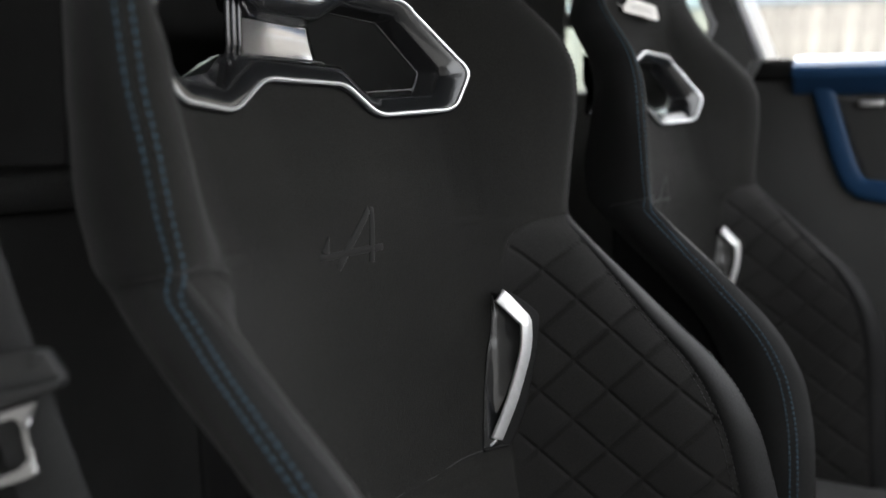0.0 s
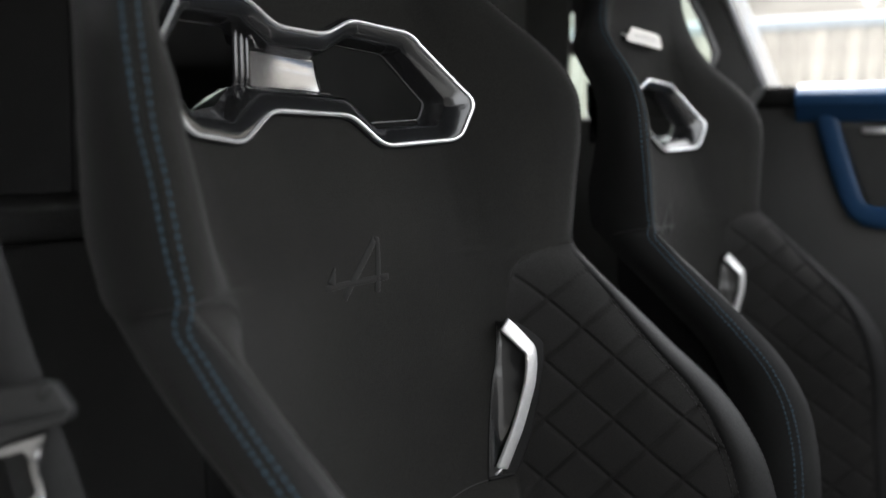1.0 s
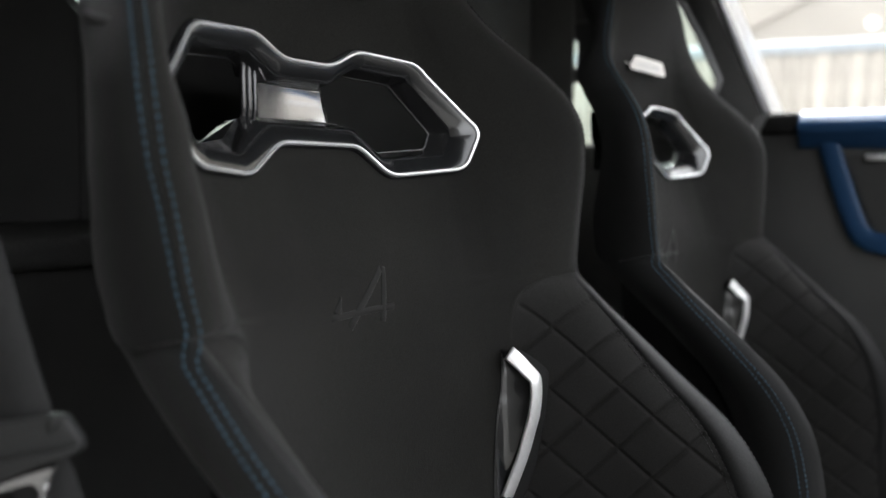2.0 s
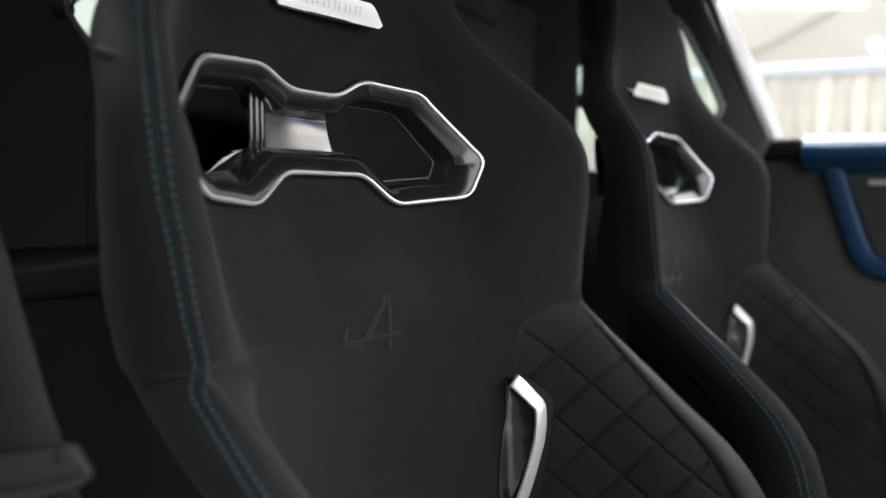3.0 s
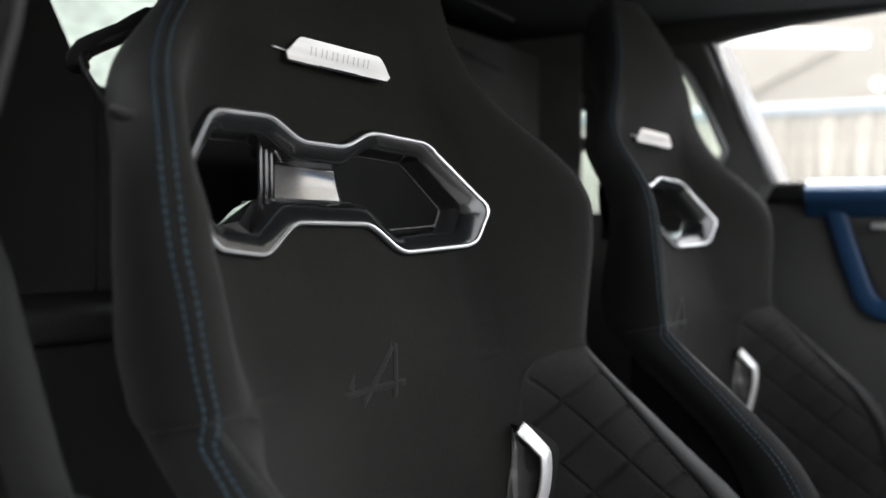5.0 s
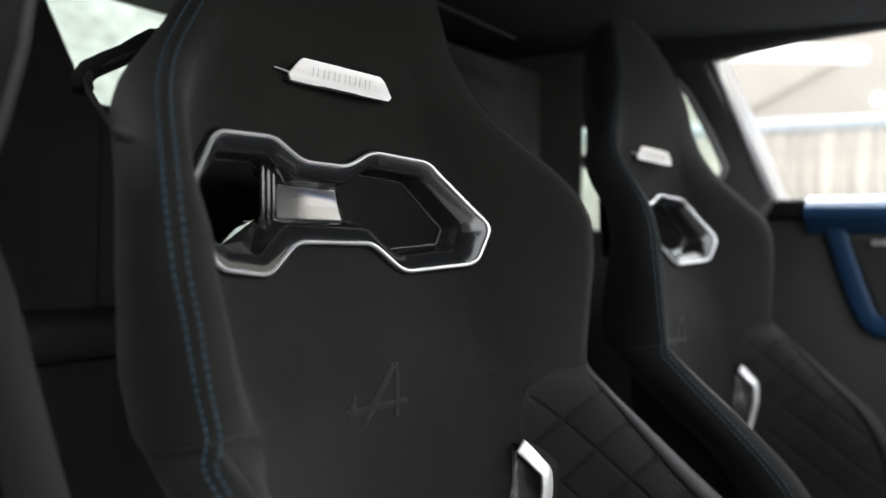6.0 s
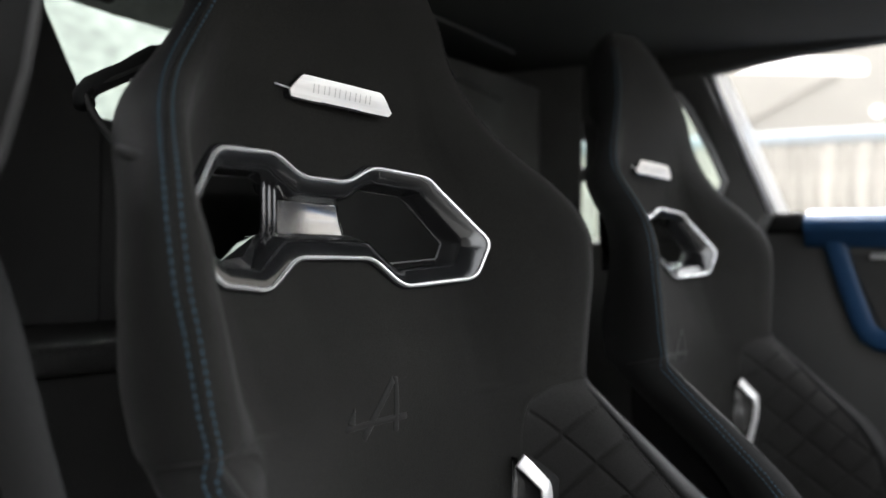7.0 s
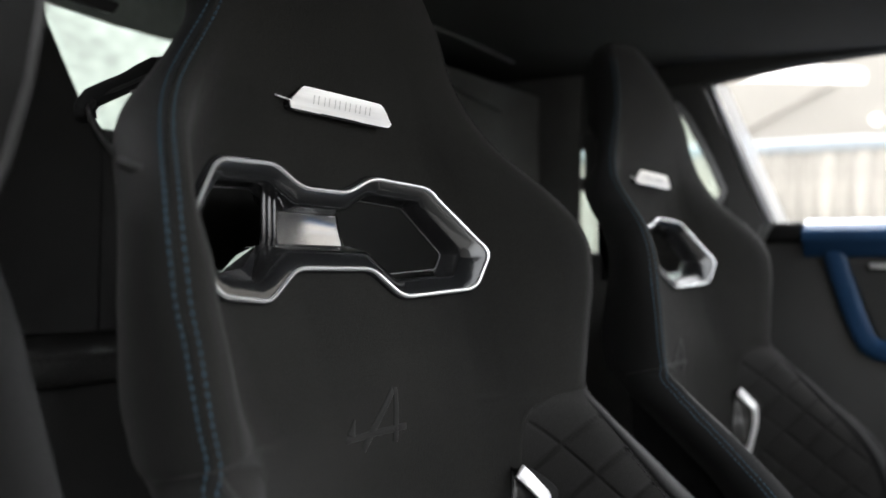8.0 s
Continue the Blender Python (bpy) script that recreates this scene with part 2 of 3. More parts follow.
edge_y = table([(1.197, 0.036), (1.17, 0.024), (1.14, 0.010), (1.09, -0.003), (1.06, -0.006), (1.028, -0.012), (1.0, -0.024), (0.978, -0.042), (0.955, -0.065),
                (0.927, -0.087), (0.90, -0.097), (0.87, -0.100), (0.84, -0.101), (0.80, -0.102), (0.776, -0.104), (0.752, -0.126), (0.727, -0.155),
                (0.705, -0.182), (0.682, -0.209), (0.656, -0.238), (0.63, -0.260), (0.595, -0.279), (0.56, -0.289), (0.535, -0.294), (0.44, -0.302), (0.30, -0.312)])
mid_y = table([(1.197, 0.028), (1.17, 0.012), (1.13, 0.0), (1.08, -0.004), (1.016, 0.001), (1.0, 0.006), (0.97, 0.015), (0.942, 0.017), (0.91, 0.013), (0.881, 0.006),
               (0.82, -0.020), (0.79, -0.032), (0.765, -0.0355), (0.70, -0.039), (0.64, -0.043), (0.58, -0.050), (0.44, -0.075), (0.30, -0.10)])
fold_x = table([(1.2, 0.235), (0.7755, 0.233), (0.772, 0.212), (0.768, 0.188), (0.762, 0.1765), (0.745, 0.171), (0.716, 0.168), (0.66, 0.169), (0.44, 0.166), (0.30, 0.164)])
dish = table([(0.0, 0.0), (0.02, 0.0), (0.18, 0.012), (0.33, 0.05), (0.53, 0.19), (0.61, 0.33), (0.653, 0.44), (0.80, 0.77), (0.90, 0.955), (0.96, 1.01), (1.0, 1.0)])
dish_near = table([(0.0, 0.0), (0.02, 0.0), (0.18, 0.012), (0.33, 0.05), (0.53, 0.135), (0.61, 0.20), (0.66, 0.265), (0.70, 0.36), (0.75, 0.545), (0.82, 0.785), (0.90, 0.97), (0.96, 1.02), (1.0, 1.0)])
dish_near_top = table([(0.0, 0.0), (0.02, 0.0), (0.18, 0.012), (0.33, 0.05), (0.53, 0.135), (0.61, 0.20), (0.68, 0.285), (0.75, 0.42), (0.82, 0.63), (0.90, 0.90), (0.96, 1.01), (1.0, 1.0)])
pad_depth = table([(1.197, 0.014), (1.17, 0.034), (1.13, 0.048), (1.08, 0.046), (1.04, 0.029), (1.02, 0.028), (1.0, 0.036), (0.985, 0.046), (0.97, 0.053), (0.95, 0.056), (0.915, 0.054), (0.88, 0.058), (0.80, 0.076), (0.44, 0.085), (0.30, 0.085)])


def swell(z, side):
    """How much further forward the inner edge of the bolster stands than the outer one."""
    return 0.004 * smooth01((0.70 - z) / 0.05) * smooth01((z - 0.45) / 0.08) if side > 0 else 0.0


def side_point(z, d, side=-1):
    """A point of the outer side, d behind the edge seam."""
    a, ys, depth = edge_x(z), edge_y(z), pad_depth(z)
    low = smooth01((0.80 - z) / 0.10)
    s = d / depth
    x = a + (0.008 + 0.008 * low) * math.sin(math.pi * min(1, s * 0.95)) ** 0.7 - 0.012 * s * s
    return Vector((max(0.002, x), ys - swell(z, side) * (1 - s) + d, z))


def face(x, z):
    """How far back the padded front of the seat lies at x, z."""
    ax, a, ys, yc = abs(x), edge_x(z), edge_y(z), mid_y(z)
    r = min(ax / a, 1.0)
    round_top = smooth01((z - 1.06) / 0.10)
    w = smooth01((z - 0.88) / 0.05)
    wing = dish(r) if x > 0 else dish_near(r) * (1 - w) + dish_near_top(r) * w
    upper = yc + (ys - yc) * (wing * (1 - round_top) + r * r * round_top)
    if z > 0.80:
        return upper
    yb, xb = yc - 0.038, 0.168
    if ax < xb:
        low = yc + (yb - yc) * (ax / xb) ** 2 - 0.012 * (1 - (ax / xb) ** 8) * smooth01((0.574 - 0.1 * (0.168 - x) * (x > 0) - z) / 0.012)
    else:
        low = yb + (ys - yb) * (ax - xb) / (a - xb)
    w = smooth01((0.80 - z) / 0.06)
    return upper * (1 - w) + low * w


def seam(z, side, out=0.0, proud=0.0):
    """A point of the edge seam; out moves it round the edge: minus to the front, plus to the outer side."""
    if out <= 0:
        x = edge_x(z) + out
        return Vector((side * x, face(side * x, z) - proud, z))
    p = side_point(z, out, side)
    return Vector((side * (p.x + proud), p.y - 0.3 * proud, z))


SLOT = [(-0.034, 0.9428), (0.0235, 0.9428), (0.0545, 0.9576), (0.1245, 0.9535), (0.1720, 0.8990), (0.1560, 0.8645), (0.0735, 0.8577), (0.0440, 0.8813),
        (-0.0520, 0.8813), (-0.0975, 0.8577), (-0.156, 0.863), (-0.178, 0.890), (-0.182, 0.912), (-0.137, 0.9550), (-0.0690, 0.9578)]


def slot_line(d, r):
    """The slot's outline moved inwards by d, with its corners rounded by r."""
    n = len(SLOT)
    out = []
    for k in range(n):
        p, a, b = Vector(SLOT[k]), Vector(SLOT[k - 1]), Vector(SLOT[(k + 1) % n])
        u, w = (p - a).normalized(), (b - p).normalized()
        m = Vector((u.y, -u.x)) + Vector((w.y, -w.x))
        m /= max(0.35, m.length_squared / 2)
        out.append(p + m * d)
    return rounded(out, r, 5)


def seat_levels(lo, hi, step):
    n = max(2, round((hi - lo) / step))
    return [hi + (lo - hi) * k / n for k in range(n + 1)]


def puffed(v):
    """How far the bolster padding swells between its fold (0) and its edge (1)."""
    return math.sin(math.pi * min(1.0, max(0.0, v)) ** 2.0)


def shell_y(x, u, yb, z):
    """The back of the seat: a thin shell behind the padding that closes on the outer sides."""
    w = smooth01((u - 0.72) / 0.28)
    thick = min(0.005 + 0.015 * (1 - u) + 0.028 * smooth01((0.85 - z) / 0.05), 0.012 + 0.6 * max(0.0, 1.197 - z))
    return (face(x, z) + thick) * (1 - w) + yb * w


def build_seat():
    seat = tagged(empty("bucket_seat"), "black suede bucket seat with chrome-rimmed harness slots and blue double stitching", "car seat", "front seats")
    hole = slot_line(0.008, 0.010)
    # the suede centre panel with the headrest
    rows, n = [], 120
    for z in seat_levels(BOTTOM, TOP, 0.004):
        lim = edge_x(z) - 0.0005 if z > 0.772 else fold_x(z) + 0.012
        inner = lim if z > 0.772 else lim - 0.010 * smooth01((0.772 - z) / 0.02)
        xs = [(lim if k < n // 2 else inner) * (2 * k / n - 1) for k in range(n + 1)]
        rows.append([(x, face(x, z) + (0.003 if z < 0.772 and k in (0, n) else 0.0), z) for k, x in enumerate(xs)])
    verts, faces = grid(rows)
    faces = [f for f in faces if not inside((sum(verts[i][0] for i in f) / 4, sum(verts[i][2] for i in f) / 4), hole)]
    part("backrest_panel", (verts, faces), SUEDE, seat, "black suede centre panel with integrated headrest")
    # outer side and back shell
    for side in (-1, 1):
        rows = []
        for z in seat_levels(BOTTOM, TOP - 0.001, 0.005):
            r = []
            for s in [0, 0.03, 0.07, 0.12, 0.18, 0.25, 0.4, 0.6, 0.8, 1.0]:
                p = side_point(z, s * pad_depth(z), side)
                groove = 0.0024 * math.exp(-((z - 0.774 + 0.20 * s * pad_depth(z)) / 0.0022) ** 2)
                r.append((side * (p.x - groove), p.y, z))
            rows.append(r)
        part("side_bolster", grid(rows), LEATHER, seat, "smooth black leather outer side")
    rows = []
    for z in seat_levels(BOTTOM, TOP - 0.001, 0.012):
        a, ys = edge_x(z), edge_y(z)
        depth = pad_depth(z)
        yb = ys + depth
        a2 = max(0.002, a - 0.012)
        rows.append([(a2 * u, shell_y(a2 * u, abs(u), yb, z), z) for u in [2 * k / 64 - 1 for k in range(65)]])
    verts, faces = grid(rows)
    hole2 = slot_line(0.004, 0.006)
    faces = [f for f in faces if not inside((sum(verts[i][0] for i in f) / 4, sum(verts[i][2] for i in f) / 4), hole2)]
    part("back_shell", (verts, faces), GLOSS, seat, "gloss black shell of the seat back")
    # quilted inner bolsters, and the smooth band between quilting and seam
    for side in (-1, 1):
        rows, band = [], []
        for z in seat_levels(BOTTOM, 0.775, 0.0016):
            a, x0 = edge_x(z), fold_x(z)
            p0, p1 = Vector((x0, face(x0, z) + 0.0006)), Vector((a, edge_y(z) - swell(z, side)))
            t = p1 - p0
            nrm = Vector((t.y, -t.x)).normalized()
            grow = smooth01((0.778 - z) / 0.045) if side > 0 else 0.8 * smooth01((0.780 - z) / 0.07)
            r, b = [], []
            m = 110
            for k in range(m + 1):
                v = 0.86 * k / m
                q = p0 + t * v + nrm * (0.011 * grow * puffed(v))
                c1 = -0.72 * q.y - 0.69 * z + 0.314
                c2 = 0.63 * q.y - 0.78 * z + 0.632
                g1 = abs(((c1 / 0.0375) % 1) - 0.5) * 2
                g2 = abs(((c2 / 0.0395) % 1) - 0.5) * 2
                rise, fall = smooth01((1 - g1) / 0.12), smooth01((1 - g2) / 0.12)
                puff = (1 - g1 ** 2) ** 0.5 * (1 - g2 ** 2) ** 0.5
                d = (-0.0038 + 0.0028 * min(rise, 0.35 + 0.65 * fall) + 0.0010 * puff) * smooth01(v / 0.06) * smooth01((0.86 - v) / (0.03 if side > 0 else 0.35))
                q = q + nrm * d * grow
                r.append((side * q.x, q.y, z))
            for k in range(13):
                w = k / 12
                v = 0.86 + 0.14 * w
                q = p0 + t * v + nrm * (0.011 * grow * puffed(v) + 0.0045 * grow * math.sin(math.pi * w) - 0.002 * grow * (1 - w) ** 6)
                b.append((side * q.x, q.y, z))
            rows.append(r)
            band.append(b)
        # paler quilt and edge tones go only on the side that catches the light
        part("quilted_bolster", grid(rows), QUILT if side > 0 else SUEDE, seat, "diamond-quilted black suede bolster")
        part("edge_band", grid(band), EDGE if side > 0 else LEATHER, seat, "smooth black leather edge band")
        if side > 0:
            for at in (107, 110):
                pieces = []
                for k in range(30, len(rows) - 6, 3):
                    a, b = Vector(rows[k][at]), Vector(rows[k + 2][at])
                    pieces.append(tube([a, a.lerp(b, 0.5) + Vector((-0.0004, -0.0003, 0)), b], 0.0005, 5))
                part("stitching", merged(*pieces), DARK_STITCH, seat, "row of black thread stitches")
    # seam across the outer bolster
    across = [Vector((-p.x, p.y, p.z)) for p in [side_point(0.7745 - 0.20 * k, k) for k in (0.05, 0.04, 0.03, 0.02, 0.01, 0.003)]]
    across += [Vector((-x, face(-x, 0.7745 + 0.06 * (0.24 - x)) - 0.0004, 0.7745 + 0.06 * (0.24 - x))) for x in [0.238 - 0.004 * k for k in range(10)]]
    part("seam", tube(across, 0.0009, 6), DARK_STITCH, seat, "dark seam across the bolster")
    # seam where the back meets the cushion
    fold_z = table([(0.0, 0.556), (0.04, 0.5605), (0.08, 0.5640), (0.12, 0.5725), (0.15, 0.5745)])
    part("seam", tube([Vector((x, face(x, fold_z(x)) + 0.0007, fold_z(x))) for x in [0.004 * k for k in range(37)]], 0.0010, 6), DARK_STITCH, seat, "dark seam above the cushion")
    # stitching: two blue rows along the edge seam on each side
    for side, offs in ((-1, (-0.0042, 0.0030)), (1, (0.0030, 0.0110))):
        for off in offs:
            pieces = []
            pts = []
            for z in seat_levels(0.43, 1.16 if side < 0 else 1.0, 0.0005):
                o = off + 0.011 * smooth01((0.778 - z) / 0.02) + 0.009 * smooth01((0.75 - z) / 0.10)
                pts.append(seam(z, side, o, 0.0004))
            cur, acc = [pts[0]], 0.0
            for p, q in zip(pts, pts[1:]):
                acc += (q - p).length
                cur.append(q)
                if acc > 0.0052:
                    a, b = cur[0], cur[0].lerp(cur[-1], 0.56)
                    pieces.append(tube([a, a.lerp(b, 0.2), a.lerp(b, 0.8), b], 0.00064, 5))
                    cur, acc = [q], 0.0
            part("stitching", merged(*pieces), STITCH, seat, "row of blue thread stitches")
    pts = [seam(z, 1, 0.0004, 0.0002) for z in seat_levels(0.50, 1.10, 0.0005)]
    pieces, cur, acc = [], [pts[0]], 0.0
    for p, q in zip(pts, pts[1:]):
        acc += (q - p).length
        cur.append(q)
        if acc > 0.0046:
            pieces.append(tube([cur[0], cur[0].lerp(cur[-1], 0.15), cur[0].lerp(cur[-1], 0.6), cur[0].lerp(cur[-1], 0.75)], 0.0010, 5))
            cur, acc = [q], 0.0
    part("stitching", merged(*pieces), EDGE, seat, "row of black edge stitches")
    return seat


seat_near = build_seat()


def slot_ring(d, back, r=0.011):
    """A ring of the slot at a depth behind the padded face, shallower towards the outer side of the seat and flatter along the bottom."""
    ring = []
    for p in slot_line(d, r):
        w = smooth01((-0.075 - p[0]) / 0.05)
        flush = 0.34 * max(0.0, min(d, 0.0142)) * smooth01((0.905 - p[1]) / 0.02) * smooth01((-0.05 - p[0]) / 0.03)
        ring.append(Vector((p[0], face(p[0], p[1]) + back * (1 - w) + min(back, 0.019) * w - flush, p[1])))
    return ring


def dress_seat(seat):
    """The metal and plastic fittings of the seat back."""
    rings = [slot_ring(-0.0035, 0.0040), slot_ring(-0.0030, -0.0025), slot_ring(-0.0012, -0.0046), slot_ring(0.0015, -0.0048), slot_ring(0.0060, -0.0042), slot_ring(0.0115, -0.0020, 0.008),
             slot_ring(0.0132, -0.0006, 0.006), slot_ring(0.0142, 0.0012, 0.005)]
    frame_part = part("slot_bezel", grid(rings, True), BEZEL, seat, "satin black harness slot bezel")
    part("chrome_rim", tube(slot_ring(0.0002, -0.0050), 0.0021, 8, True), CHROME, frame_part, "bright chrome rim line")
    part("slot_tunnel", grid([slot_ring(0.0140, 0.0008, 0.004), slot_ring(0.0148, 0.0040, 0.003), slot_ring(0.0176, 0.0170, 0.003), slot_ring(0.0182, 0.0192, 0.003), slot_ring(0.0150, 0.0250, 0.003),
                  slot_ring(0.0110, 0.0320, 0.003)], True), GLOSS, frame_part, "gloss black tunnel of the slot", smooth=False)
    part("tunnel_edge", tube(slot_ring(0.0179, 0.0181, 0.003), 0.0008, 6, True), BEZEL, frame_part)
    # bridge across the middle of the slot
    rows = []
    for k in range(17):
        w = 1 - k / 8
        z = 0.912 + 0.0135 * w
        right = 0.043 - 0.005 * w
        lean = 0.0135 * (0.04 * w - 0.075 * w * w)
        bow = [(t, 0.0235 + 0.088 * (0.28 * t - 0.16 * t * t) + lean) for t in [j / 20 for j in range(21)]]
        rows.append([(-0.049 + (right + 0.049) * t, y, z) for t, y in bow] + [(right + 0.0008, bow[-1][1] + 0.0008, z), (right + 0.0008, bow[-1][1] + 0.010, z)])
    rows.insert(0, [(x, y + 0.006, z + 0.0012) for x, y, z in rows[0]])
    rows.append([(x, y + 0.006, z - 0.0012) for x, y, z in rows[-1]])
    part("slot_bridge", grid(rows), SMOKED_METAL, seat, "polished metal bridge in the slot")
    for x, r in ((-0.0625, 0.0024), (-0.0565, 0.0027), (-0.0505, 0.0022)):
        part("bridge_rib", tube([(x + 0.004, 0.030, 0.955), (x + 0.002, 0.027, 0.940), (x, 0.026, 0.931), (x, 0.025, 0.905), (x - 0.001, 0.026, 0.892)], r, 10, up=Vector((0, 1, 0))), GLOSS, seat)
    part("bridge_head", prism([(-0.060, 0.960), (0.024, 0.953), (0.022, 0.928), (-0.046, 0.929)], "y", 0.036, 0.050, 0.003), GLOSS, seat)
    part("bridge_foot", prism([(-0.060, 0.897), (0.034, 0.897), (0.040, 0.868), (-0.060, 0.868)], "y", 0.036, 0.050, 0.003), GLOSS, seat)
    # faceted block in the foot of the slot
    top = [Vector(p) for p in ((-0.131, 0.001, 0.878), (-0.0856, 0.030, 0.8903), (-0.0652, 0.030, 0.8978), (-0.1104, 0.0, 0.8815), (-0.0455, 0.030, 0.8964), (-0.0340, 0.030, 0.8938), (-0.0934, 0.004, 0.8731))]
    low = [p + Vector((0, 0.006, -0.014)) for p in top]
    wedge = bmesh.new()
    a = [wedge.verts.new(p) for p in top]
    b = [wedge.verts.new(p) for p in low]
    wedge.faces.new((a[0], a[1], a[2], a[3]))
    wedge.faces.new((a[3], a[2], a[4], a[5], a[6]))
    around = (0, 1, 2, 4, 5, 6, 3)
    for i, j in zip(around, around[1:] + around[:1]):
        wedge.faces.new((a[i], a[j], b[j], b[i]))
    part("slot_wedge", wedge, GLOSS, seat, smooth=False)
    # badge
    plate = [(-0.0665, 1.004), (-0.049, 1.0170), (0.040, 1.0165), (0.0575, 1.002), (0.054, 0.9985), (-0.064, 0.9990)]
    line = rounded(plate, 0.004, 3)
    edge_hi = table([(-0.0668, 1.0040), (-0.0495, 1.0170), (0.040, 1.0165), (0.0578, 1.0020)])
    edge_lo = table([(-0.0668, 1.0035), (-0.064, 0.9990), (0.054, 0.9985), (0.0578, 1.0015)])

    def plate_y(x, z):
        return -0.0052 - 0.0043 * (1.018 - z) / 0.0195 - 0.035 * x
    rings = [[Vector((p[0], face(p[0], p[1]) + b + (plate_y(p[0], p[1]) if b < 0.003 else 0), p[1])) for p in inset(line, d)] for d, b in ((-0.0012, 0.004), (-0.0012, 0.0011), (0.0004, 0.0009))]
    v, f = grid(rings, True)
    badge_base = part("badge_base", (v, f), GLOSS, seat, "gloss black badge base", smooth=False)
    rows = []
    for k in range(49):
        x = -0.0668 + 0.1246 * (0.5 - 0.5 * math.cos(math.pi * k / 48))
        hi, lo = edge_hi(x), edge_lo(x)
        row = [(x, face(x, hi) + plate_y(x, hi) + 0.0012, hi)]
        row += [(x, face(x, z) + plate_y(x, z), z) for z in [hi + (lo - hi) * j / 6 for j in range(7)]]
        rows.append(row + [(x, face(x, lo) + plate_y(x, lo) + 0.0012, lo)])
    badge = part("badge", grid(rows), BRUSHED, seat, "bright metal badge plate", smooth=False)
    for k in range(12):
        x = -0.0400 + 0.0126 * (k // 2) + 0.0054 * (k % 2)
        ends = [(x - 0.0003, 1.0116), (x + 0.0003, 1.0116), (x + 0.0003, 1.0050), (x - 0.0003, 1.0050)]
        rows = [[Vector((px, face(px, pz) + plate_y(px, pz) + h, pz)) for px, pz in ends] for h in (0.0006, -0.0003)]
        v, f = grid(rows, True)
        f.append((4, 5, 6, 7))
        part("bar", (v, f), INK, badge, smooth=False)
    part("badge_pin", tube([(-0.066, face(-0.066, 1.004) - 0.006, 1.0042), (-0.080, face(-0.08, 1.005) - 0.002, 1.0062)], 0.0007, 6), BRUSHED, badge)
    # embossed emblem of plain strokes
    def stroke(a, b, w, w2=None):
        a, b = Vector(a), Vector(b)
        d = (b - a).normalized()
        n = Vector((-d.y, d.x))
        rows = []
        for k in range(17):
            end = 1 if k in (0, 16) else 0
            p = a.lerp(b, k / 16)
            wide = w + ((w2 or w) - w) * k / 16
            r = []
            for o, h in ((-0.5, 0.0006), (-0.46, -0.0004), (-0.36, -0.0009), (0.36, -0.0009), (0.46, -0.0004), (0.5, 0.0006)):
                q = p + n * o * wide
                r.append(Vector((q.x, face(q.x, q.y) + (0.0006 if end else h), q.y)))
            rows.append(r)
        return grid(rows)
    emb = empty("emblem")
    emb.parent = seat
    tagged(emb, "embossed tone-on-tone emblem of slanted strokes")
    for a, b, w, w2 in (((0.0285, 0.7885), (-0.0185, 0.7450), 0.0062, 0.0085), ((0.0300, 0.7895), (0.0245, 0.7450), 0.0062, 0.0074), ((-0.0430, 0.7555), (0.0420, 0.7570), 0.0050, 0.0058),
                        ((-0.0272, 0.7705), (-0.0330, 0.7570), 0.0008, 0.0130)):
        part("stroke", stroke(a, b, w, w2), PRESSED, emb)
    # metal-trimmed slot low on the inner side of the back
    strip = [(0.158, -0.079, 0.7075), (0.165, -0.0855, 0.699), (0.1685, -0.092, 0.6915), (0.1705, -0.0985, 0.684), (0.1705, -0.0995, 0.672), (0.1695, -0.099, 0.659), (0.1675, -0.0955, 0.640),
             (0.164, -0.0905, 0.617), (0.161, -0.0855, 0.600), (0.157, -0.080, 0.582)]
    along_x, along_y = table([(z, x) for x, y, z in strip]), table([(z, y) for x, y, z in strip])
    left_x = table([(0.7095, 0.1560), (0.695, 0.1555), (0.673, 0.1535), (0.659, 0.150), (0.63, 0.1452), (0.60, 0.141), (0.574, 0.1375)])
    rim_x = table([(0.7095, 0.164), (0.700, 0.174), (0.687, 0.1815), (0.6575, 0.1785), (0.6276, 0.1750), (0.597, 0.1705), (0.574, 0.1635)])
    rim_y = table([(0.7095, -0.0840), (0.700, -0.0950), (0.687, -0.1045), (0.6575, -0.1040), (0.6276, -0.1010), (0.597, -0.0960), (0.574, -0.0885)])
    levels = [0.7090 - 0.1350 * k / 54 for k in range(55)]
    path = [Vector((along_x(z) - 0.0062, along_y(z) - 0.0025, z)) for z in [0.7075 - 0.1255 * k / 48 for k in range(49)]]
    dark, outer = [], []
    for z in levels:
        a = Vector((left_x(z), face(left_x(z), z) - 0.0010))
        b = Vector((along_x(z) - 0.0045, along_y(z) + 0.0006))
        c = Vector((rim_x(z), rim_y(z) - 0.0012))
        row = [(a.x, a.y + 0.004, z), (a.x + 0.0004, a.y + 0.0005, z)]
        for k in range(13):
            q = a.lerp(b, k / 12)
            row.append((q.x, min(q.y + 0.0040 * math.sin(math.pi * k / 12), face(q.x, z) - 0.0010), z))
        dark.append(row)
        row = []
        for k in range(9):
            q = b.lerp(c, k / 8)
            row.append((q.x, q.y - 0.0004 * math.sin(math.pi * k / 8), z))
        outer.append(row + [(c.x + 0.001, c.y + 0.005, z)])
    pocket = part("belt_pocket", grid(dark), BEZEL, seat, "gloss black lap belt pocket")
    part("pocket_rim", grid(outer), PILLAR, pocket, "satin black rim of the pocket")
    part("pocket_edge", tube([(left_x(z), face(left_x(z), z) - 0.0008, z) for z in levels], 0.0010, 6), BEZEL, pocket)
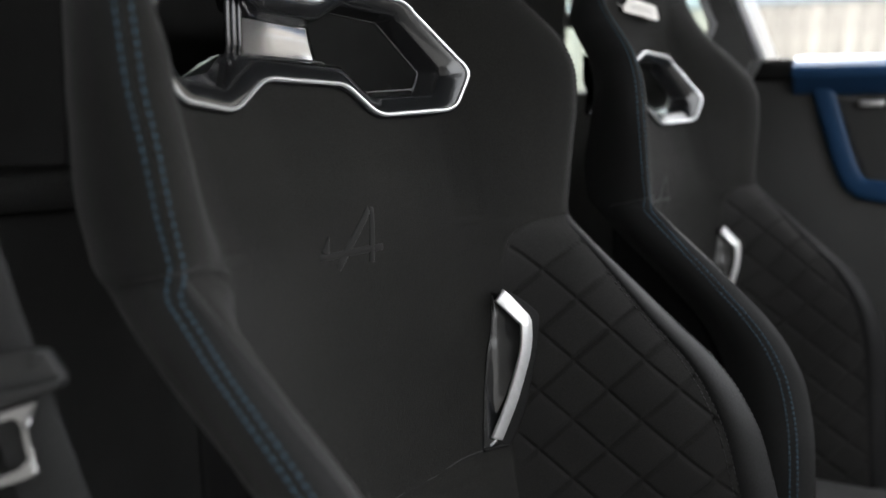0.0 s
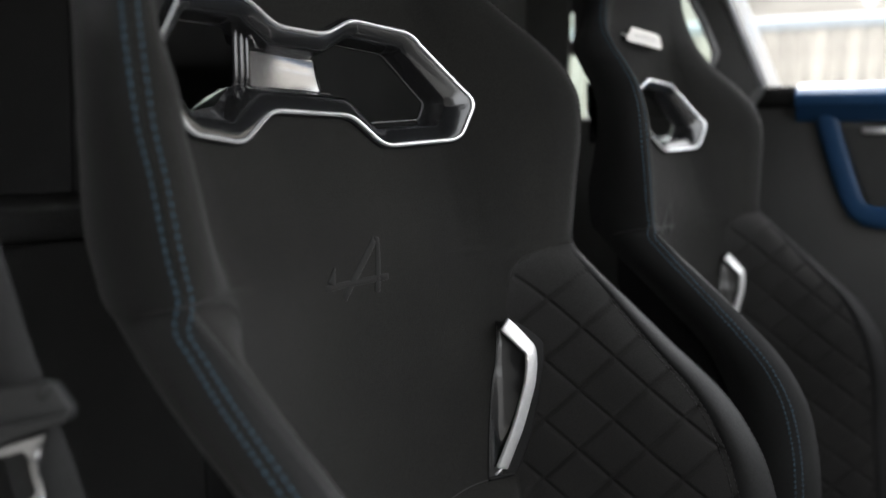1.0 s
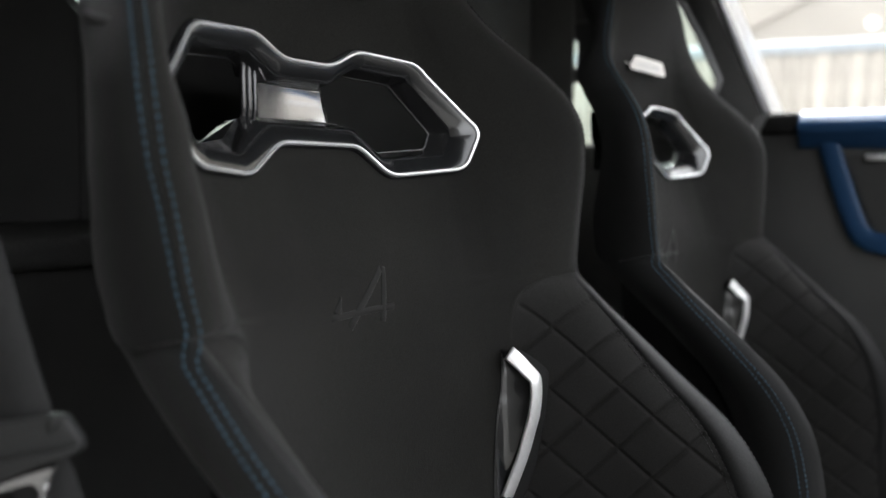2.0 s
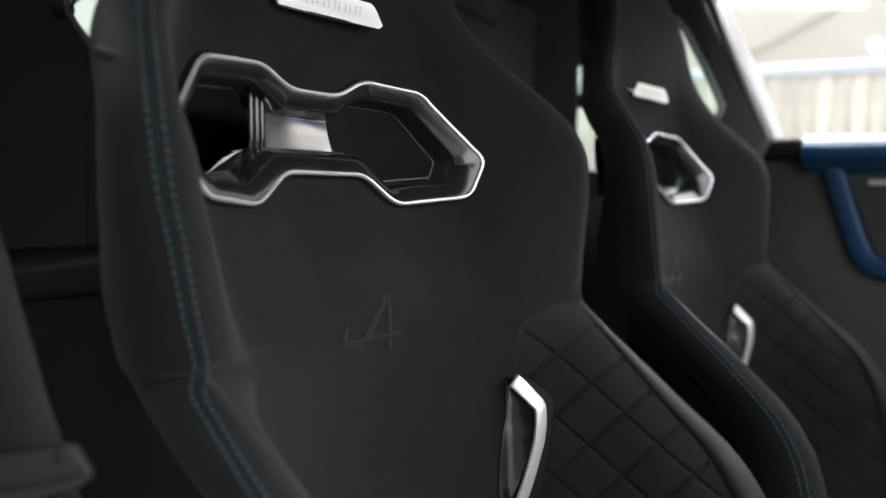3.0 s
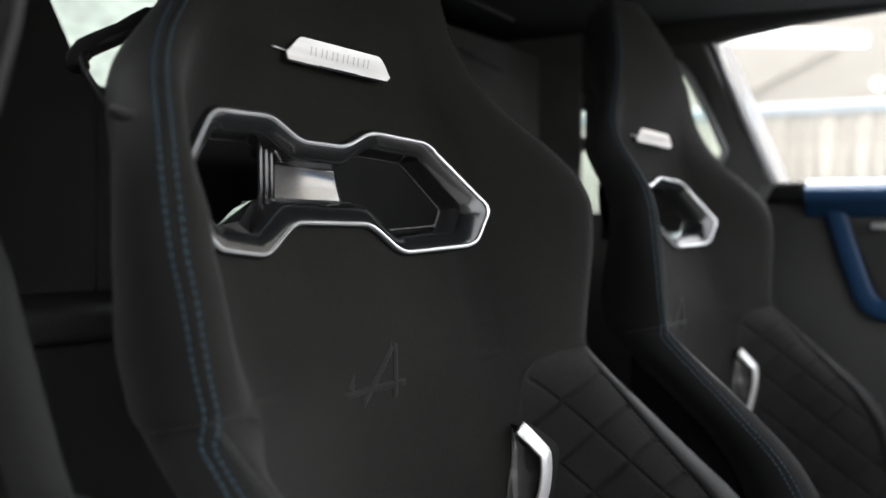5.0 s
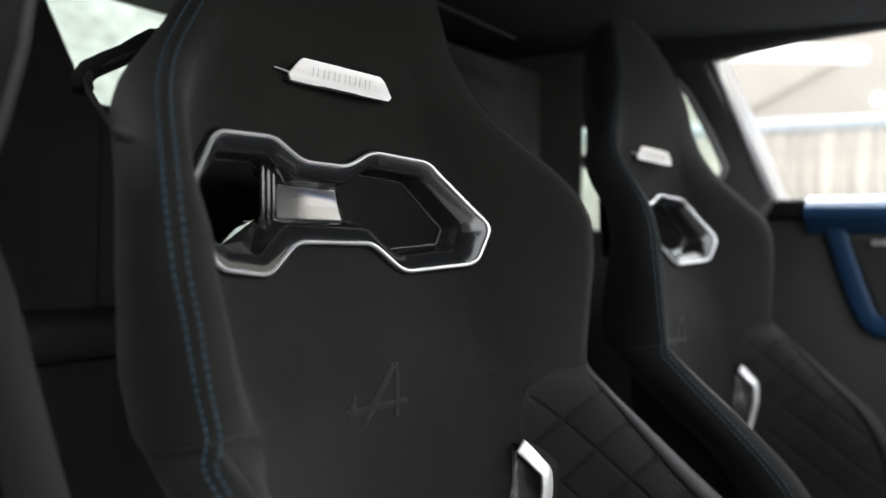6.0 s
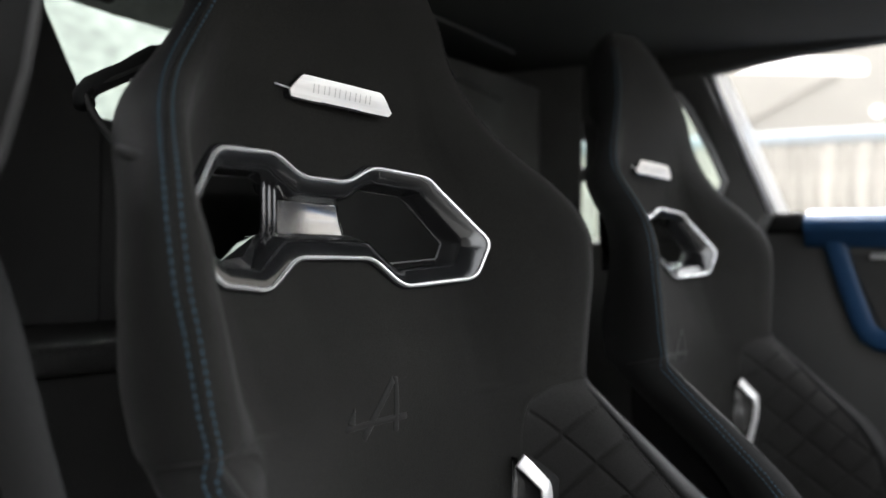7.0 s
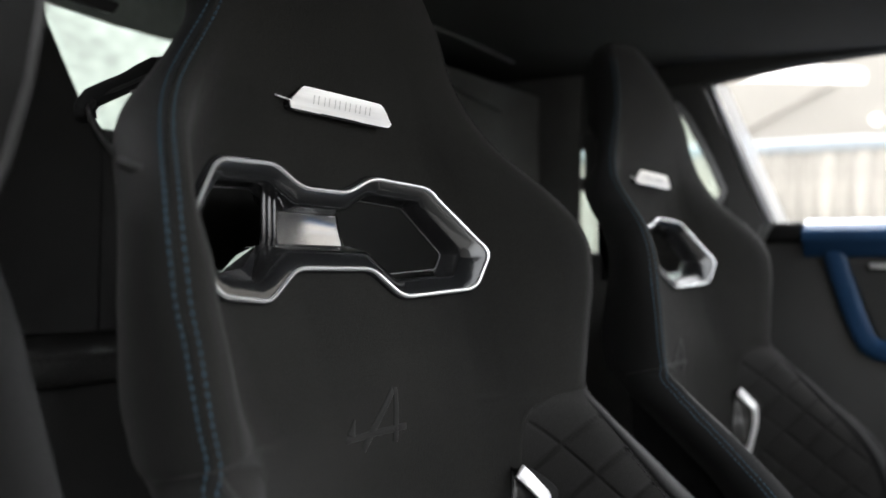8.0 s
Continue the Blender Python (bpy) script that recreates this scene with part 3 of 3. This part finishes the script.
    part("pocket_foot", tube([(x, face(x, 0.5745) - 0.0015, 0.5745) for x in [0.1370 + 0.0275 * k / 8 for k in range(9)]], 0.0016, 8, up=Vector((0, 0, 1))), PILLAR, pocket)
    part("pocket_trim", ribbon(path, 0.0066, 0.0018, Vector((0.25, 0.97, 0))), SATIN, pocket, "bright metal trim strip")
    part("trim_hook", tube([(along_x(0.584) - 0.0050, along_y(0.584) - 0.0025, 0.5845), (along_x(0.584) - 0.0075, along_y(0.584) - 0.0010, 0.5800), (along_x(0.584) - 0.0130, along_y(0.584) + 0.0010, 0.5770)], 0.0012, 8), CHROME, pocket)
    # seat cushion and base below
    cush = prism(rounded([(-0.60, 0.27), (-0.60, 0.31), (-0.54, 0.34), (-0.14, 0.31), (-0.06, 0.27)], 0.04), "x", -0.19, 0.19, 0.02)
    part("cushion", cush, SUEDE, seat, "black suede seat cushion")
    for side in (-1, 1):
        pts = [(side * 0.225, -0.30 - 0.028 * k, 0.285 + 0.02 * math.sin(k / 3)) for k in range(11)]
        part("cushion_bolster", tube(pts, 0.05, 14, flat=1.2, up=Vector((1, 0, 0))), SUEDE, seat, "black suede cushion bolster")
    part("seat_base", box((-0.22, -0.55, 0.20), (0.22, 0.02, 0.346), 0.02), TRIM, seat)


dress_seat(seat_near)
copy_thing(seat_near, pose(0.70, 0, 0))

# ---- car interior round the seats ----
tagged(part("floor", box((-0.42, -1.6, 0.17), (1.12, 0.62, 0.20), 0.004), SHADED_CARPET), "black carpeted car floor", "floor", kind="structure")
roof = tagged(part("ceiling", prism([(-0.30, 1.245), (0.0, 1.265), (0.35, 1.272), (0.70, 1.265), (1.0, 1.245), (1.0, 1.222), (0.70, 1.238), (0.35, 1.244), (0.0, 1.238), (-0.30, 1.222)], "y", -0.56, 0.62, 0.006), HEADLINER), "black cloth headliner of a low car roof", "ceiling", kind="structure")

bulk = tagged(empty("rear_bulkhead"), "black carpeted bulkhead with a small rear window", "bulkhead", kind="structure")
part("lower_panel", box((-0.45, 0.30, 0.20), (1.15, 0.36, 0.78), 0.01), SHADED_CARPET, bulk)
part("parcel_shelf", box((-0.45, 0.28, 0.77), (1.15, 0.55, 0.80), 0.01), SHADED_CARPET, bulk)
part("rear_panel", prism([(-0.45, 0.80), (-0.45, 1.25), (0.088, 1.25), (0.090, 1.182), (0.096, 1.168), (0.146, 1.080), (0.180, 1.045), (0.180, 0.80)], "y", 0.50, 0.53, 0.004), SHADED_CARPET, bulk)
part("sill_panel", box((0.180, 0.50, 0.80), (0.55, 0.53, 1.045), 0.004), SHADED_CARPET, bulk)
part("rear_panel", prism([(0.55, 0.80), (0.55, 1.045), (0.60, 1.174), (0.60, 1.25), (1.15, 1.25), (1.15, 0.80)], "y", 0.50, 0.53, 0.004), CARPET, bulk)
part("header_panel", prism([(0.088, 1.181), (0.20, 1.1745), (0.60, 1.170), (0.60, 1.25), (0.088, 1.25)], "y", 0.504, 0.510, 0.001), SMOKED, bulk, "smoked grey panel over the rear glass")
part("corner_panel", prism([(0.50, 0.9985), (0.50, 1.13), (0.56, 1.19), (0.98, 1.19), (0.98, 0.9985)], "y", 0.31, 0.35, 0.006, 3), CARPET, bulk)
# lower half of the corner, coloured darker for the shade seen through the slot
part("corner_base", box((0.30, 0.31, 0.80), (0.98, 0.352, 1.0), 0.006, 3), SHADED_CARPET, bulk)
part("trim_rail", tube([(0.42, 0.25, 1.213), (0.60, 0.25, 1.211), (0.76, 0.25, 1.205)], 0.0025, 8, up=Vector((0, 0, 1))), TRIM, bulk)
part("trim_rail", tube([(0.60, 0.304, 1.1645), (0.65, 0.304, 1.1595), (0.7222, 0.304, 1.1523), (0.82, 0.304, 1.1426)], 0.004, 8, up=Vector((0, 1, 0))), TRIM, bulk)
part("trim_edge", tube([(0.50, 0.305, 1.13), (0.55, 0.305, 1.178), (0.60, 0.305, 1.186)], 0.006, 8, up=Vector((0, 1, 0))), TRIM, bulk)
part("brake_light", prism(rounded([(0.125, 1.188), (0.19, 1.184), (0.20, 1.200), (0.125, 1.203)], 0.006), "y", 0.496, 0.503, 0.002), GRIP, bulk, "black high brake light housing")
pane = part("rear_pane", prism([(0.09, 1.18), (0.61, 1.18), (0.56, 1.035), (0.17, 1.035)], "y", 0.512, 0.516, 0), GLASS, bulk, "greenish rear glass", smooth=False)
pane.visible_shadow = False

console = tagged(part("centre_console", box((0.28, -0.95, 0.20), (0.42, 0.25, 0.46), 0.03), TRIM), "black plastic centre console between the seats", "console")
# dashboard block is unseen; its height is set to shade the lower seats
tagged(part("dashboard", box((-0.40, -1.60, 0.19), (1.10, -1.10, 0.90), 0.06), TRIM), "unseen black dashboard block, raised to shade the lower seats", "dashboard")

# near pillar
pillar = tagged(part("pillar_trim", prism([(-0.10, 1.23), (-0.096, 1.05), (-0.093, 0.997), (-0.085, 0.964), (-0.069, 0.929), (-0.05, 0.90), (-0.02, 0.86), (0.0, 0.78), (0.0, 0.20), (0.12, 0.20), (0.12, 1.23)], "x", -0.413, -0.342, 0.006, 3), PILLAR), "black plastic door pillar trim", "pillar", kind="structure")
part("pillar_seal", tube([(-0.3425, -0.097, 1.20), (-0.3425, -0.094, 1.05), (-0.3425, -0.089, 0.997), (-0.3425, -0.081, 0.964), (-0.3425, -0.066, 0.929), (-0.3425, -0.047, 0.90), (-0.3425, -0.017, 0.86), (-0.3425, 0.003, 0.78), (-0.3425, 0.003, 0.22)], 0.004, 10, up=Vector((1, 0, 0))), RUBBER, pillar, "grey rubber door seal")

# rail outside the view, added to keep overhead sky light off the seat side
tagged(part("roof_rail", prism([(0.12, 1.185), (0.012, 1.190), (-0.05, 1.199), (-0.117, 1.208), (-0.255, 1.217), (-0.45, 1.215), (-0.70, 1.19), (-0.70, 1.26), (0.12, 1.26)], "x", -0.37, -0.285, 0.008), HEADLINER), "unseen black roof rail added to shade the seat side", "roof rail", kind="structure")

# panel beyond the picture, added to stop light leaking onto the seat side
tagged(part("side_panel", box((-0.43, 0.12, 0.20), (-0.385, 0.56, 1.24), 0.01), PILLAR), "unseen black panel added to block light behind the door pillar", "side panel", kind="structure")

# far side: door, pillar and quarter window
door = tagged(empty("car_door"), "closed car door with blue painted top and blue curved trim", "car door")
part("door_panel", prism([(-1.05, 0.22), (-0.03, 0.22), (-0.05, 0.94), (-0.20, 0.94), (-1.05, 0.94)], "x", 1.06, 1.12, 0.012), TRIM, door)
part("painted_top", prism([(1.054, 0.908), (1.038, 0.934), (1.041, 0.949), (1.052, 0.962), (1.066, 0.969), (1.12, 0.971), (1.12, 0.908)], "y", -1.05, -0.128, 0.003, 3), BLUE, door, "glossy blue painted door top")
part("black_cap", box((1.048, -0.127, 0.93), (1.12, -0.055, 0.966), 0.010, 3), PILLAR, door)
loop = [(-0.168, 0.93), (-0.175, 0.908), (-0.190, 0.862), (-0.203, 0.823), (-0.217, 0.787), (-0.226, 0.773), (-0.239, 0.764), (-0.257, 0.761), (-0.30, 0.760), (-0.60, 0.760)]
part("blue_loop", tube([(1.053, y, z) for y, z in loop], 0.0165, 14, flat=0.30, up=Vector((1, 0, 0))), BLUE, door, "blue curved grab trim")
part("loop_recess", prism(rounded([(-0.19, 0.905), (-0.245, 0.772), (-0.60, 0.772), (-0.60, 0.905)], 0.02), "x", 1.056, 1.066, 0.003), TRIM, door, "dark recess inside the grab trim")
part("switch", box((1.046, -0.262, 0.889), (1.062, -0.227, 0.899), 0.002), BRUSHED, door, "small silver switch")
side_far = tagged(empty("side_panel"), "black pillar and quarter panel beside the seat", "pillar", kind="structure")
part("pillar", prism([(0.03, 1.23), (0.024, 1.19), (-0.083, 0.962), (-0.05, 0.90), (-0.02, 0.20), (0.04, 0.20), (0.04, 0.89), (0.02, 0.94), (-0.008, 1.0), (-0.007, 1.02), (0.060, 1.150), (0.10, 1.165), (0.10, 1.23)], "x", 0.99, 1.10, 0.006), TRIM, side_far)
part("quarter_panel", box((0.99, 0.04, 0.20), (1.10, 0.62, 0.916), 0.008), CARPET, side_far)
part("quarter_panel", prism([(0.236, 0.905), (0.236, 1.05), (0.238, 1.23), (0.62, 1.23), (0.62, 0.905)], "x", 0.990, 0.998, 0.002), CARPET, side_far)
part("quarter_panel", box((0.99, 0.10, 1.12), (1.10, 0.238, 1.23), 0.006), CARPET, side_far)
# fill placed to hide the glass that the camera sees through the far slot
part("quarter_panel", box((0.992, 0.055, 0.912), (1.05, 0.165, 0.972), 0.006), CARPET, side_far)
# upright placed to narrow the glass sliver in the camera's view
part("quarter_post", box((0.999, 0.15, 1.040), (1.02, 0.2335, 1.13), 0.003), TRIM, side_far)
part("quarter_bar", box((1.0, 0.16, 1.092), (1.012, 0.30, 1.13), 0.004), TRIM, side_far)
part("quarter_bar", box((1.0, 0.16, 1.020), (1.012, 0.30, 1.047), 0.004), TRIM, side_far)
qp = part("quarter_pane", prism([(-0.01, 1.0), (0.09, 1.17), (0.45, 1.14), (0.45, 0.88), (0.03, 0.88)], "x", 1.06, 1.064, 0), GLASS, side_far, "greenish quarter glass", smooth=False)
qp.visible_shadow = False
part("quarter_frame", tube([(0.99, 0.10, 1.172), (0.99, 0.062, 1.156), (0.99, 0.045, 1.134), (0.99, 0.009, 1.068), (0.99, -0.016, 1.013), (0.99, -0.011, 1.000), (0.99, 0.002, 0.985), (0.99, 0.03, 0.925)], 0.0062, 10, up=Vector((1, 0, 0))), SEAL, side_far, "grey quarter window frame")
part("window_seal", tube([(0.995, 0.013, 1.187), (0.995, -0.088, 0.960)], 0.0065, 12, up=Vector((1, 0, 0))), SEAL, side_far, "grey window seal strip")
part("glass_edge", prism([(0.004, 1.190), (-0.013, 1.188), (-0.112, 0.962), (-0.094, 0.962)], "x", 1.012, 1.018, 0.001, 1), FROST, side_far, "pale translucent glass edge")
part("roof_rail", prism([(0.10, 1.185), (0.012, 1.190), (-0.05, 1.199), (-0.117, 1.208), (-0.255, 1.217), (-0.45, 1.215), (-0.70, 1.19), (-0.70, 1.26), (0.10, 1.26)], "x", 0.985, 1.03, 0.008), HEADLINER, side_far)

# belt: webbing, tongue and its stop, built flat, traced to fit the camera's view and facing it
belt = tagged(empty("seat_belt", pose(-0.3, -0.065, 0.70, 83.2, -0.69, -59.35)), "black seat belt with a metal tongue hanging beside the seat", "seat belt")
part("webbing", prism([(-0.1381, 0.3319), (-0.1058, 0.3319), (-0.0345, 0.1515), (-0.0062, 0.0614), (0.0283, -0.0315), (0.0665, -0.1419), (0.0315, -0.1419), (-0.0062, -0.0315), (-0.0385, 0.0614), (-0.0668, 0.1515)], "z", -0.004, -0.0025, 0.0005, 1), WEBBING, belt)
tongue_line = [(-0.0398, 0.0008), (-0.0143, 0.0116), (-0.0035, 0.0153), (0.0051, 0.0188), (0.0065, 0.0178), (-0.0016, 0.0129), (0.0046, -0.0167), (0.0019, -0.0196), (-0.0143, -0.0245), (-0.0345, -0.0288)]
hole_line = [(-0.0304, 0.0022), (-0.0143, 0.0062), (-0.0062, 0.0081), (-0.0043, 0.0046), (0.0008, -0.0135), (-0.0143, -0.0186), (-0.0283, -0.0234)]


def plate_with_hole(outer, inner, lo, hi):
    """A plate with a window through it: the two outlines joined by a ring of quads."""
    def around(line, n=48):
        c = Vector((0, 0))
        for p in line:
            c += Vector(p) / len(line)
        pts = [Vector(p) for p in line]
        ls = [(pts[(k + 1) % len(pts)] - pts[k]).length for k in range(len(pts))]
        tot, out = sum(ls), []
        for j in range(n):
            d, k = tot * j / n, 0
            while d > ls[k]:
                d -= ls[k]
                k += 1
            out.append(pts[k].lerp(pts[(k + 1) % len(pts)], d / ls[k]))
        return out
    o, i = around(outer), around(inner)
    rows = [[Vector((p.x, p.y, z)) for p in line] for line, z in ((o, lo), (o, lo + 0.6 * (hi - lo)), ([p.lerp(q, 0.14) for p, q in zip(o, i)], hi), ([q.lerp(p, 0.14) for p, q in zip(o, i)], hi), (i, lo + 0.6 * (hi - lo)), (i, lo), (o, lo))]
    return grid(rows, True)


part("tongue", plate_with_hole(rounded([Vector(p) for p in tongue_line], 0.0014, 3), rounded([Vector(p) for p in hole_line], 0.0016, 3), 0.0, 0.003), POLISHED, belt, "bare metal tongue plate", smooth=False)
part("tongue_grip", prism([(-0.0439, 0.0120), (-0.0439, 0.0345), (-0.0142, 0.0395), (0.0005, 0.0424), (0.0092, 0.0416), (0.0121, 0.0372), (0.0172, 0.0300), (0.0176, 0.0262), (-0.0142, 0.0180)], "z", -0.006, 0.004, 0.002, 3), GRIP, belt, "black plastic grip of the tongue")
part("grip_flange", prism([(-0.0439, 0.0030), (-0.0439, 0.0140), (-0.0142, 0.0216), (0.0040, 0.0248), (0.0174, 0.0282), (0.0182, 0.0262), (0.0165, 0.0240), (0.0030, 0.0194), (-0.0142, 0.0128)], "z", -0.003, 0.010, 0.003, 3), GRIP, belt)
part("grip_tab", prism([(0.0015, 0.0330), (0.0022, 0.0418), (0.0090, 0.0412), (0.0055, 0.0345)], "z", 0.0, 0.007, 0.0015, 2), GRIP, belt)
guide = tagged(empty("belt_guide"), "black belt guide loop behind the seat shoulder", "belt guide")
part("fabric_loop", tube([(-0.172, 0.090, 0.984), (-0.170, 0.094, 0.991), (-0.163, 0.095, 0.9985), (-0.150, 0.095, 1.0055), (-0.1325, 0.095, 1.0142), (-0.118, 0.095, 1.0238), (-0.108, 0.094, 1.0300), (-0.098, 0.09, 1.031), (-0.085, 0.08, 1.031)], 0.0075, 14, flat=1.0, up=Vector((0, 1, 0))), WEBBING, guide, "dark woven fabric loop")
part("loop_edge", tube([(-0.163, 0.090, 0.9985), (-0.150, 0.089, 1.0055), (-0.1325, 0.089, 1.0142), (-0.120, 0.089, 1.0210)], 0.0020, 8), RUBBER, guide)
part("strap", tube([(-0.1690, 0.086, 0.9935), (-0.1775, 0.080, 0.988), (-0.1805, 0.074, 0.980), (-0.1800, 0.068, 0.972), (-0.1830, 0.056, 0.963), (-0.2010, 0.026, 0.953), (-0.2290, -0.012, 0.945), (-0.2500, -0.036, 0.940), (-0.2615, -0.052, 0.9375), (-0.2625, -0.0615, 0.9345), (-0.2560, -0.0750, 0.9310)], 0.0021, 10, flat=1.4, up=Vector((0, 0, 1))), RUBBER, guide, "thin black strap under the loop")
part("loop_knuckle", prism(rounded([(-0.116, 1.0265), (-0.1085, 1.0385), (-0.0995, 1.0335), (-0.096, 1.022)], 0.004), "y", 0.082, 0.092, 0.002), GRIP, guide)
part("guide_stay", box((-0.125, 0.030, 0.945), (-0.112, 0.080, 0.956), 0.003), GRIP, guide)
# bright chip put where a glint of sky shows at the loop
part("guide_clip", box((-0.1345, 0.082, 1.0062), (-0.1275, 0.090, 1.0085), 0.0006), CHROME, guide, "small bright chip standing in for a sky glint")

# ---- outside ----
ground = tagged(part("ground", grid([[(x, y, 0) for x in (-400, -20, 0, 8, 30, 400)] for y in (-400, -20, 0, 20, 400)]), CONCRETE), "grey asphalt yard reaching to the horizon", "ground", kind="structure")
fence = tagged(empty("fence"), "pale timber board fence with a white top rail", "fence")
part("top_rail", box((6.965, -9.0, 1.762), (7.03, 14.0, 1.85), 0.01), RAIL, fence)
part("back_rail", box((7.01, -9.0, 0.45), (7.05, 14.0, 0.55), 0.005), WOOD, fence)
board = None
for k in range(150):
    y = -6.0 + 0.12 * k + 0.006 * math.sin(7.3 * k)
    if board is None:
        board = part("board", box((6.975, -0.044, 0.03), (7.0, 0.044, 1.764), 0.004, 1), WOOD, fence)
        board.location.y = y
    else:
        o = board.copy()
        scene.collection.objects.link(o)
        o.location.y = y
hall = tagged(empty("hall_building"), "large pale hall with a lit strip behind the fence", "building")
part("wall", box((16.0, -30.0, 0.0), (30.0, 40.0, 5.60), 0.02), RENDERED, hall)
part("roof_edge", box((15.8, -30.0, 5.60), (30.1, 40.0, 5.85), 0.02), ROOFING, hall)
part("down_pipe", tube([(15.96, 4.6, 2.85), (15.96, 3.875, 3.218), (15.96, 2.534, 3.866)], 0.022, 8), RENDERED, hall)
part("strip_light", prism(rounded([(2.12, 3.84), (2.12, 4.02), (4.6, 4.42), (4.6, 4.10)], 0.05), "x", 15.985, 15.998, 0.002), LAMP, hall, "long white strip light")
part("round_light", tube([(15.92, 1.946, 3.228), (15.99, 1.946, 3.228)], 0.07, 16, up=Vector((0, 0, 1))), LAMP, hall, "small round white light")
yard_wall = tagged(part("yard_wall", box((-9.0, 5.5, 0.0), (14.0, 5.8, 4.2), 0.02), LIMEWASH), "tall mottled limewashed wall behind the car", "wall", kind="structure")
# never in view, added only to hold back light from the near side
tagged(part("garage_wall", box((-2.7, -2.6, 0.0), (-2.4, 5.5, 6.5), 0.02), PLASTER), "unseen grey wall added beside the car to shade its near side", "wall", kind="structure")
